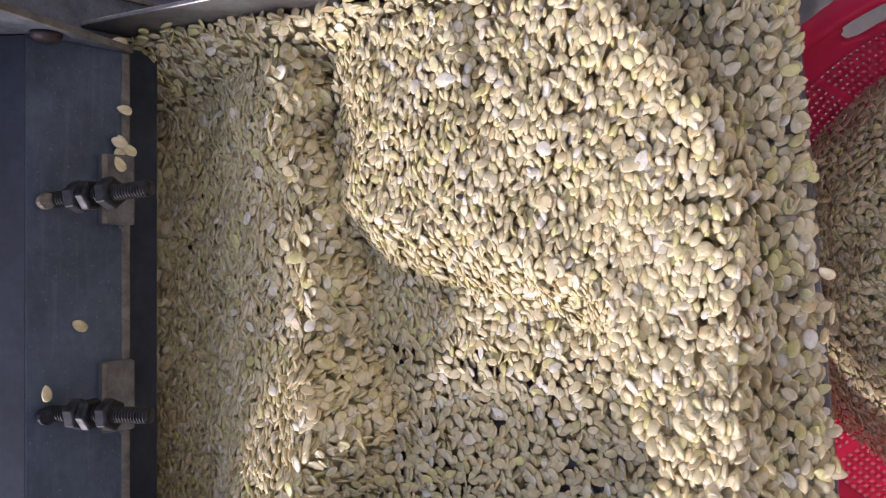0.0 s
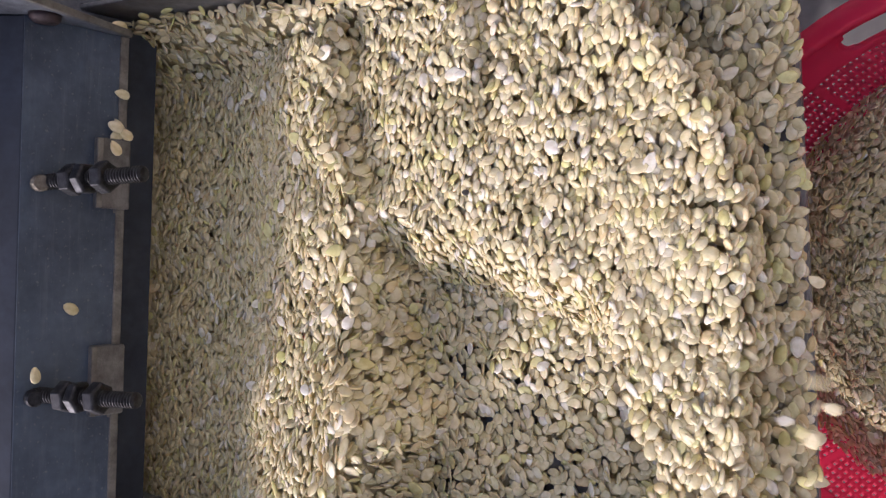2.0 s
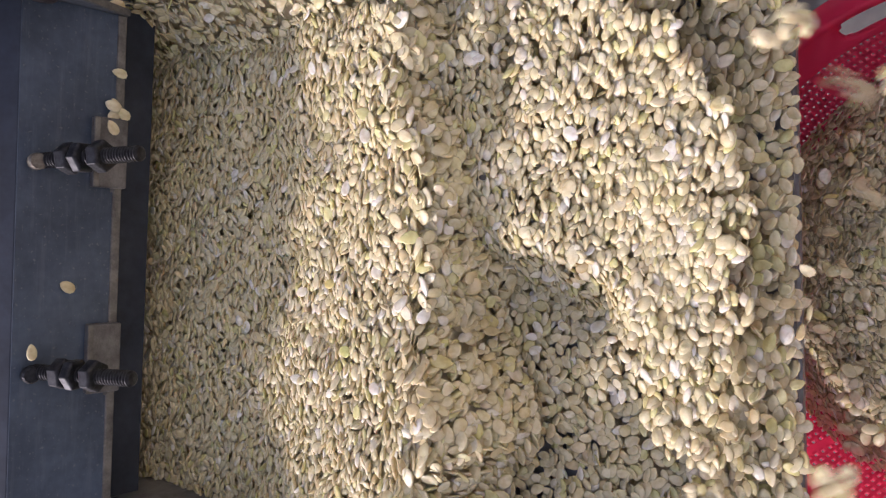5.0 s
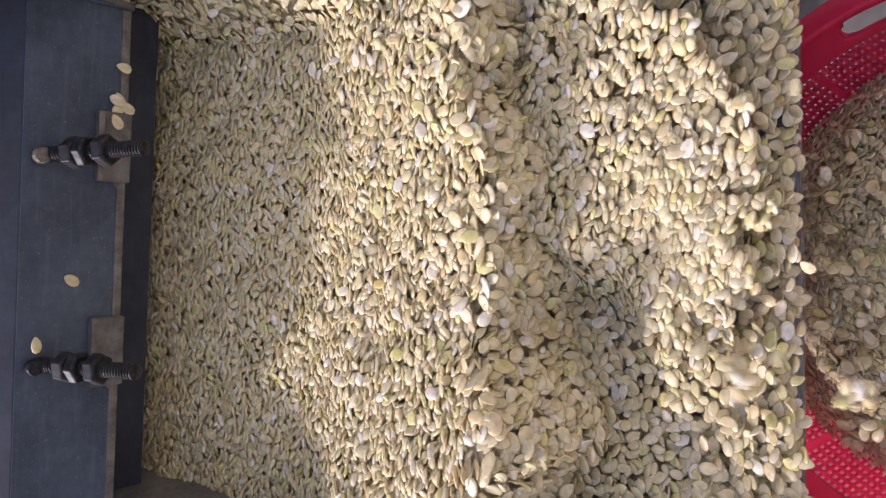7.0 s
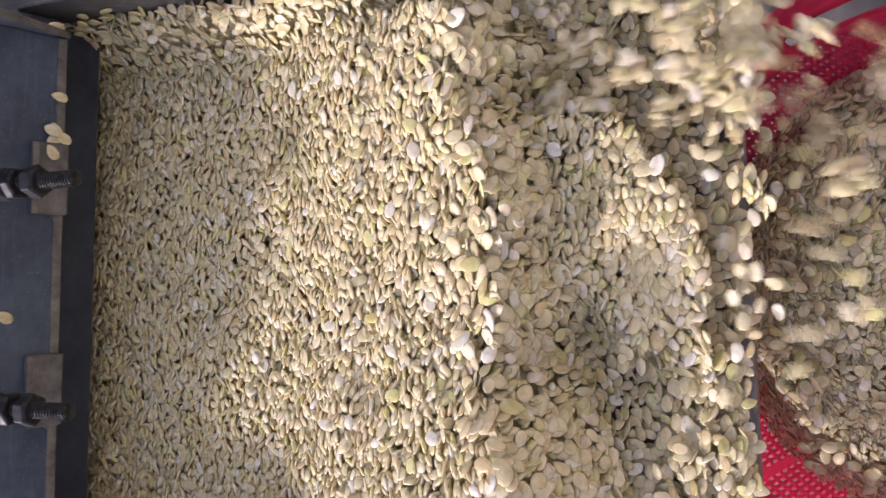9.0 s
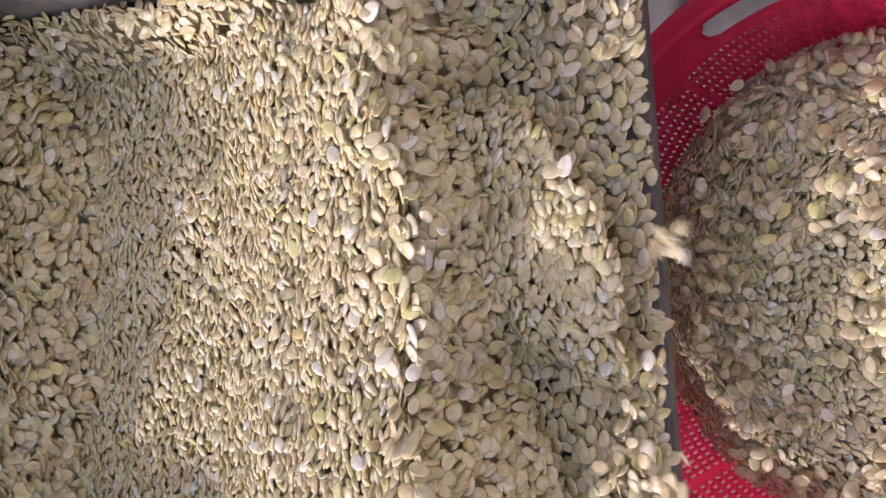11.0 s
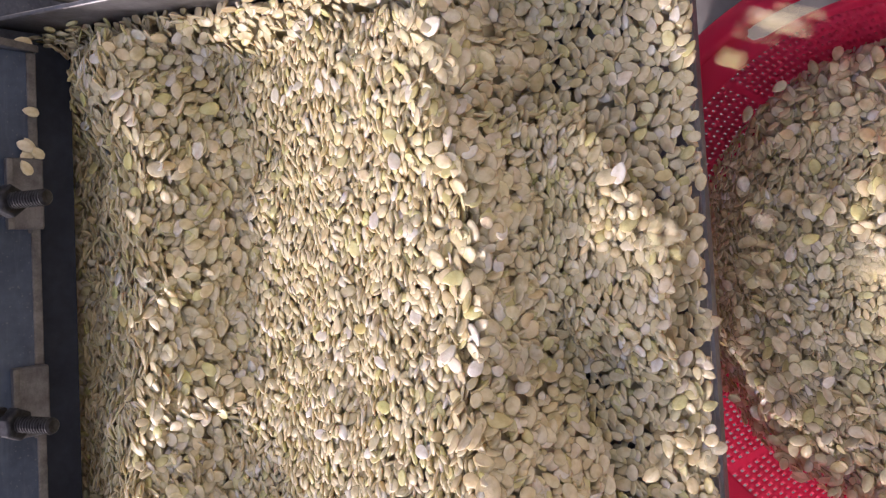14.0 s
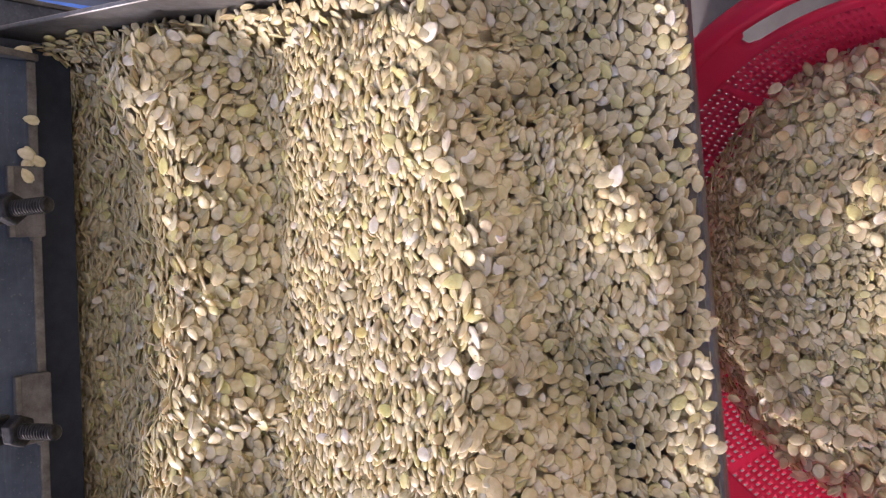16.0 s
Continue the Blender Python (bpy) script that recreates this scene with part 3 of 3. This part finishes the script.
# ---- kernels caught on the steel ----
def stuck_seeds():
    rng = np.random.default_rng(21)

    def put(m, label):
        ob = tagged(new("seed", SEED_MESHES[int(rng.integers(0, 3))]), label, "seed", "seeds caught on the machine")
        ob.matrix_basis = m

    for x, y, z, a in ((-0.046, 0.028, 0.0012, 60), (0.128, 0.004, 0.002, 85), (0.0865, 0.001, 0.002, 84), (0.066, 0.003, 0.003, 30), (0.0655, 0.006, 0.005, 70),
                       (0.0615, -0.001, 0.004, 50), (0.0605, 0.004, 0.003, 115), (-0.082, 0.051, 0.012, 10), (0.052, 0.006, 0.006, 30)):
        put(FRONT @ pose(x, y, z, rng.uniform(-15, 15), rng.uniform(-15, 15), a), "single pale kernel stuck to the dark hopper front")
    # row of kernels clinging to the side plate
    for k in range(90):
        y = 0.392 - 0.20 * rng.random() ** 1.4
        z = 0.014 + 0.015 * float(smooth((y - 0.27) / 0.09)) - 0.026 * rng.random()
        m = CHUTE @ Matrix.Translation((RIGHT - 0.0016 - 0.007 * rng.random(), y, z)) @ pose(0, 0, 0, 90, 0, 90) @ pose(0, 0, 0, rng.uniform(-14, 14), rng.uniform(-14, 14), rng.uniform(-40, 40))
        put(m, "pale kernel clinging to the steel side plate")


stuck_seeds()

# ---- basket ----
BX, BY, RIM_Z = -0.011, 0.127, 0.163
RIM_R, FOOT_R = 0.140, 0.082


def wall_radius(z):
    return FOOT_R + (RIM_R - 0.004 - FOOT_R) * (z / RIM_Z) ** 1.1


def basket():
    root = tagged(new("plastic_basket"), "round red plastic colander basket with slot handles, full of kernels", "basket")
    root.matrix_basis = pose(BX, BY, 0.002)
    part("base", lathe([(0.0, 0.0), (FOOT_R, 0.0), (FOOT_R + 0.001, 0.004), (0.0, 0.004)], 48), RED, root)
    seg, rows = 230, 25
    z0, z1 = 0.006, 0.141
    # pierced wall: uprights and rings with real holes
    bm = bmesh.new()
    grid = []
    for j in range(2 * rows + 1):
        z = z0 + (z1 - z0) * (j // 2 + (0.32 if j % 2 else 0.0)) / rows
        grid.append([])
        for i in range(2 * seg):
            a = 2 * math.pi * ((i // 2) + (0.40 if i % 2 else 0.0)) / seg
            r = wall_radius(z)
            grid[-1].append(bm.verts.new((r * math.cos(a), r * math.sin(a), z)))
    for j in range(2 * rows):
        for i in range(2 * seg):
            rib = (i // 2) % 23 == 0
            if j % 2 == 0 or i % 2 == 0 or rib:
                bm.faces.new((grid[j][i], grid[j][(i + 1) % (2 * seg)], grid[j + 1][(i + 1) % (2 * seg)], grid[j + 1][i]))
    me_wall = part("pierced_wall", bm, RED, root, "red wall pierced with small square holes", None, True)
    sol = me_wall.modifiers.new("thickness", "SOLIDIFY")
    sol.thickness, sol.offset = 0.0026, 1.0
    # upper band with two rounded slots
    bm = bmesh.new()
    n, levels = 240, 12
    long, tall, mid = 0.040, 0.0062, z1 + 0.5 * (RIM_Z - z1) + 0.0005

    def slot_gap(a, z):
        u = min(abs((a - s + math.pi) % (2 * math.pi) - math.pi) for s in (radians(9), radians(189))) * RIM_R
        du, dv = max(0.0, u - (long - tall)), z - mid
        return math.hypot(du, dv) - tall, du, dv

    g = []
    for j in range(levels + 1):
        g.append([])
        for i in range(n):
            a, z = 2 * math.pi * i / n, z1 + (RIM_Z - z1) * j / levels
            d, du, dv = slot_gap(a, z)
            if -0.0022 < d < 0 and abs(dv) > 1e-5:
                z = mid + dv * tall / max(1e-6, math.hypot(du, dv)) if du == 0 else mid + dv * tall / math.hypot(du, dv)
            g[-1].append(bm.verts.new((wall_radius(z) * math.cos(a), wall_radius(z) * math.sin(a), z)))
    for j in range(levels):
        for i in range(n):
            d, _, _ = slot_gap(2 * math.pi * (i + 0.5) / n, z1 + (RIM_Z - z1) * (j + 0.5) / levels)
            if d > 0:
                bm.faces.new((g[j][i], g[j][(i + 1) % n], g[j + 1][(i + 1) % n], g[j + 1][i]))
    bmesh.ops.smooth_vert(bm, verts=[v for v in bm.verts if v.is_boundary and z1 + 0.002 < v.co.z < RIM_Z - 0.002], factor=0.5, use_axis_x=True, use_axis_y=True, use_axis_z=True)
    band = part("upper_band", bm, RED, root, "smooth red band with slot handles", None, True)
    sol = band.modifiers.new("thickness", "SOLIDIFY")
    sol.thickness, sol.offset = 0.003, 1.0
    part("rim", lathe([(RIM_R - 0.005, RIM_Z - 0.003), (RIM_R - 0.005, RIM_Z + 0.001), (RIM_R - 0.003, RIM_Z + 0.003), (RIM_R + 0.004, RIM_Z + 0.003),
                       (RIM_R + 0.008, RIM_Z), (RIM_R + 0.009, RIM_Z - 0.010), (RIM_R + 0.007, RIM_Z - 0.010), (RIM_R + 0.004, RIM_Z - 0.003), (RIM_R - 0.005, RIM_Z - 0.003)], 96),
         RED, root, "thick turned-over rim", None, True)


basket()


def pile_height(x, y):
    r = np.hypot(x, y)
    return 0.116 + 0.032 * (1 - (r / 0.115) ** 2) + wave(x, y, 4.0, 0.08, 0.0018)


heap("basket_seed_pile", "pile of pale kernels filling the red basket", 16, (-0.122, 0.122, -0.122, 0.122), pile_height,
     lambda x, y: np.hypot(x, y) < 0.1175, "flat", 290, m=pose(BX, BY, 0.0), dx=0.0035, dy=0.0025, size=0.54, under=0.0016)

# ---- things beyond the chute ----
def blue_bin():
    root = tagged(new("blue_bin"), "blue plastic bin standing on the floor beyond the chute", "bin")
    root.matrix_basis = pose(0.42, 1.17, 0.0, 0, 0, 8)
    bm = bmesh.new()
    for lo, hi in (((-0.09, -0.12, 0.0), (0.09, 0.12, 0.006)), ((-0.09, -0.12, 0.006), (-0.084, 0.12, 0.33)), ((0.084, -0.12, 0.006), (0.09, 0.12, 0.33)),
                   ((-0.084, -0.12, 0.006), (0.084, -0.114, 0.33)), ((-0.084, 0.114, 0.006), (0.084, 0.12, 0.33))):
        box(lo, hi, 0.002, bm)
    part("body", bm, BLUE, root)
    part("rim", box((-0.098, -0.130, 0.318), (0.098, -0.1205, 0.332), 0.003), BLUE, root)


blue_bin()


def navy_cabinet():
    root = tagged(new("motor_housing"), "dark navy painted motor housing beyond the chute", "machine housing")
    part("housing", box((0.30, 0.62, 0.0), (0.62, 1.035, 0.42), 0.006), BODY, root)
    part("foot_rail", box((0.29, 0.60, 0.0), (0.298, 1.035, 0.03), 0.002), BODY, root)


navy_cabinet()


def side_panel():
    root = tagged(new("machine_side_panel"), "scratched dark navy side panel of the machine", "machine panel")
    root.matrix_basis = FRONT
    bm = bmesh.new()
    outline = ((0.1265, -0.030), (0.1412, -0.030), (0.1412, 0.0145), (0.1458, 0.0145), (0.1458, -0.070), (0.1650, -0.070), (0.1650, 0.30), (0.1265, 0.30))
    f1 = [bm.verts.new((x, y, -0.030)) for x, y in outline]
    f2 = [bm.verts.new((x, y, -0.034)) for x, y in outline]
    bm.faces.new(f1), bm.faces.new(list(reversed(f2)))
    for k in range(len(outline)):
        bm.faces.new((f1[k], f2[k], f2[(k + 1) % len(outline)], f1[(k + 1) % len(outline)]))
    bmesh.ops.recalc_face_normals(bm, faces=bm.faces)
    part("panel", bm, SHEET, root)
    part("edge_trim", box((0.1652, -0.072, -0.0350), (0.1685, 0.30, -0.0285), 0.0008), STEEL_EDGE, root, "bare steel edge trim")
    part("stay", box((0.135, 0.10, -0.16), (0.147, 0.112, -0.0345), 0.001), STEEL_DARK, root, "bracket that ties the panel to the machine")


side_panel()

# ---- what falls: clumps and single kernels ----
def along(t, keys):
    ts, ds = zip(*keys)
    return float(np.interp(t, ts, ds))


FRONT_KEYS = [(0, 0), (1, .003), (2, .006), (3, .008), (4, .012), (6.5, .021), (7.5, .024), (8.5, .032), (9.2, .035), (10.2, .037), (16, .037)]
SURGE_KEYS = [(0, 0), (.5, .007), (1, .016), (1.5, .028), (2, .040), (2.5, .052), (3, .060), (3.5, .071), (4, .081), (6.5, .126), (7, .134), (7.5, .142),
              (8, .151), (8.5, .160), (9, .168), (9.2, .172), (9.7, .178), (10.4, .180), (16, .180)]
TAIL_KEYS = [(0, 0), (.5, .009), (1, .018), (1.5, .027), (2, .035), (2.5, .043), (3, .051), (3.5, .060), (4, .069), (6.5, .107), (7, .115), (7.5, .123),
             (8, .131), (8.5, .139), (9, .147), (9.2, .151), (9.7, .157), (10.4, .160), (16, .160)]
SECOND_KEYS = [(0, 0), (8.8, 0), (9.3, .012), (11.3, .120), (11.5, .126), (12, .139), (12.5, .151), (13, .164), (13.5, .176), (14, .186), (14.5, .194), (15, .201), (15.5, .209), (16, .217)]
FRONT_SINK = [(0, 0), (2, .002), (4, .005), (6.5, .010), (9.2, .013), (11, .013), (16, .013)]
SURGE_RISE = [(0, -.013), (2, -.007), (4, 0), (9.2, .005), (16, .005)]
FALLS = []


def drop_rows(start, t0, target, rng, ride):
    """Rides with the mound, slides off over the lip from t0, falls, and comes to rest at target."""
    base = CHUTE @ Vector(start)
    turn = Euler((rng.uniform(-.6, .6), rng.uniform(-.6, .6), rng.uniform(-1, 1)))
    rows = []
    for t in sorted({0.0, *[k for k, _ in FRONT_KEYS if k < t0 and ride]}):
        if t < t0 - 0.05:
            d = along(t, FRONT_KEYS) if ride else 0
            sunk = along(t, FRONT_SINK) if ride else 0
            rows.append((t, Matrix.Translation(CHUTE @ (Vector(start) + Vector((0, -d, -sunk)))) @ CH3.to_4x4()))
    d0 = along(t0, FRONT_KEYS) if ride else 0
    s0 = start[1] - d0
    if ride:
        start = (start[0], start[1], start[2] - along(t0, FRONT_SINK))
    lip_y = lip(start[0]) - 0.006
    slide = max(0.15, math.sqrt(2 * max(0.005, s0 - lip_y) / 0.9))
    for k in (0.0, 0.5, 1.0):
        y = s0 + (lip_y - s0) * k * k
        z = start[2] + (max(-0.020, min(start[2], -0.016)) - start[2]) * k
        q = Euler([a * k * 0.3 for a in turn]).to_matrix().to_4x4()
        rows.append((t0 + slide * k, Matrix.Translation(CHUTE @ Vector((start[0], y, z))) @ CH3.to_4x4() @ q))
    a = rows[-1][1].translation
    h = max(0.02, a.z - target.z)
    fall = math.sqrt(2 * h / 9.8) * 1.15
    t1 = rows[-1][0]
    for k in (0.33, 0.67, 1.0):
        p = Vector((a.x + (target.x - a.x) * k, a.y + (target.y - a.y) * k, a.z - h * (0.25 * k + 0.75 * k * k)))
        q = Euler([v * (0.3 + 0.7 * k) for v in turn]).to_matrix().to_4x4()
        rows.append((t1 + fall * k, Matrix.Translation(p) @ CH3.to_4x4() @ q))
    last = rows[-1][1]
    if t1 + fall < 15.9:
        rows.append((t1 + fall + 0.1, last))
        rows.append((16.0, last))
    return rows


def landing(rng, x):
    for _ in range(50):
        p = Vector((x * 0.9 + rng.uniform(-0.02, 0.02), BY + rng.uniform(-0.09, 0.075), 0))
        if math.hypot(p.x - BX, p.y - BY) < 0.108:
            break
    else:
        p = Vector((BX + 0.05, BY + 0.03, 0))
    p.z = float(pile_height(np.array([p.x - BX]), np.array([p.y - BY]))[0])
    return p


def clumps():
    """Clumps of kernels that make up the mound's rim and break away one after another."""
    rng = np.random.default_rng(31)
    cells = []
    x = LEFT + 0.075
    while x < 0.122:
        e = float(front_edge(np.array([x]))[0])
        if x > CORNER:
            depth = 0.122 - e
        else:
            depth = float(pushed(x)) if x > 0.03 else TONGUE * float(np.interp(x, (-0.12, -0.04, 0.03), (0.5, 0.75, 1.0))) * (0.88 + 0.24 * rng.random())
        rows = max(2, int(round(depth / 0.019)))
        cells += [(x, e, j, rows, depth, half) for j in range(rows) for half in range(4)]
        x += 0.021
    for cx, e, j, rows, depth, half in cells:
        n = 12
        y0 = e + depth * (j + 0.5) / rows
        half_y = depth / rows / 4
        y0 += half_y * (half % 2 * 2 - 1)
        cx += 0.0055 * (half // 2 * 2 - 1)
        px = rng.uniform(-0.007, 0.007, n)
        py = rng.uniform(-half_y - 0.002, half_y + 0.002, n)
        hz = front_height(cx + px, y0 + py, True)
        keep = hz > -0.030
        if keep.sum() < 4:
            continue
        px, py, hz, n = px[keep], py[keep], hz[keep], int(keep.sum())
        h0 = float(np.mean(hz))
        lay = np.where(rng.random(n) < 0.75, 0.0, -0.0035)
        pos = np.stack([px, py, hz - h0 + lay + rng.uniform(-.001, .001, n)], 1)
        me = joined_seeds("seed_clump", rng, [(pos, turns(rng, n, "stand"), np.clip(rng.normal(0.80, .1, n), .6, 1.1), PLUMP)], SEED)
        ob = tagged(new("seed_clump", me), "clump of pale kernels at the crest of the mound", "seed clump", "clumps breaking off the mound", "stuff")
        # the rim goes first, then the rows behind it
        frac = (j + 0.7) / rows
        if cx < 0.03:
            last = float(np.interp(cx, (-0.12, -0.08, -0.05, -0.03, 0.0, 0.027), (4.6, 6.2, 8.2, 10.2, 13.0, 15.0)))
            t0 = 1.4 + (last - 1.4) * frac + rng.uniform(-0.5, 0.5)
        elif cx > CORNER:
            t0 = (4.4 + rng.uniform(-0.2, 0.3)) if j == 0 else 8.16 + 0.42 * frac + rng.uniform(-0.06, 0.08)
        else:
            t0 = 3.0 + rng.uniform(-2.4, 2.2) if j == 0 else 8.36 + rng.uniform(-0.1, 0.2)
        t0 = max(0.3, t0 + (0.05 if cx > 0.03 else 0.15) * half)
        target = landing(rng, cx)
        target.z -= 0.002
        FALLS.append((ob, drop_rows((cx, y0, h0), t0, target, rng, True)))


clumps()


def falling_seeds():
    rng = np.random.default_rng(41)
    bursts = [(0.2, 0.0, 12), (0.7, 0.01, 10), (1.2, -0.09, 10), (1.9, -0.10, 14), (2.3, -0.09, 10), (3.2, 0.0, 8), (4.5, 0.02, 8), (5.4, -0.03, 8), (6.3, -0.02, 9), (7.0, 0.0, 8),
              (7.7, -0.05, 12), (8.1, -0.09, 10), (8.72, 0.09, 34), (8.80, 0.03, 34), (8.86, -0.03, 22), (9.6, 0.05, 10), (10.6, -0.06, 10), (11.10, -0.09, 34), (11.3, 0.08, 10), (11.8, -0.09, 20),
              (12.33, 0.09, 26), (12.3, 0.0, 12), (12.25, -0.09, 22), (12.8, -0.10, 9), (13.2, -0.10, 8), (13.75, 0.08, 9), (14.2, -0.02, 12), (14.3, -0.10, 8), (14.8, -0.09, 6), (15.4, 0.08, 5)]
    for tb, xb, n in bursts:
        for k in range(int(n * 0.72)):
            x = min(0.118, max(LEFT + 0.075, xb + rng.normal(0, 0.034)))
            y = lip(x) + rng.uniform(0.0, 0.045)
            z = float(base_height(np.array([x]), np.array([y]))[0]) + 0.0030
            if k % 3 == 2:
                c = 5
                pos = np.concatenate([rng.uniform(-0.010, 0.010, (c, 2)), rng.uniform(0.0, 0.006, (c, 1))], 1)
                me = joined_seeds("seed_cluster", rng, [(pos, turns(rng, c, "mixed"), np.clip(rng.normal(0.84, .08, c), .65, 1.05), THIN)], SEED)
                ob = tagged(new("seed_cluster", me), "loose cluster of pale kernels tumbling off the lip", "seed cluster", "clusters falling into the basket", "stuff")
            else:
                ob = tagged(new("seed", LOOSE_MESHES[int(rng.integers(0, 3))]), "single pale kernel tipping off the lip into the basket", "seed", "kernels falling into the basket")
            target = landing(rng, x)
            target.z += 0.002
            FALLS.append((ob, drop_rows((x, y, z), max(0.02, tb + 0.12 + rng.normal(0, 0.10) - math.sqrt(2 * (y - lip(x) + 0.006) / 0.9)), target, rng, False)))


falling_seeds()


def motions():
    for thing, keys in ((front_heap, FRONT_KEYS), (surge_heap, SURGE_KEYS), (tail_heap, TAIL_KEYS), (second_heap, SECOND_KEYS)):
        lift = SURGE_RISE if thing in (surge_heap, tail_heap) else [(t, -v) for t, v in FRONT_SINK] if thing == front_heap else [(0, 0), (16, 0)]
        walk(thing, [(t, CHUTE @ Matrix.Translation((0, -d, along(t, lift)))) for t, d in keys])
    for thing, rows in FALLS:
        walk(thing, rows)


motions()
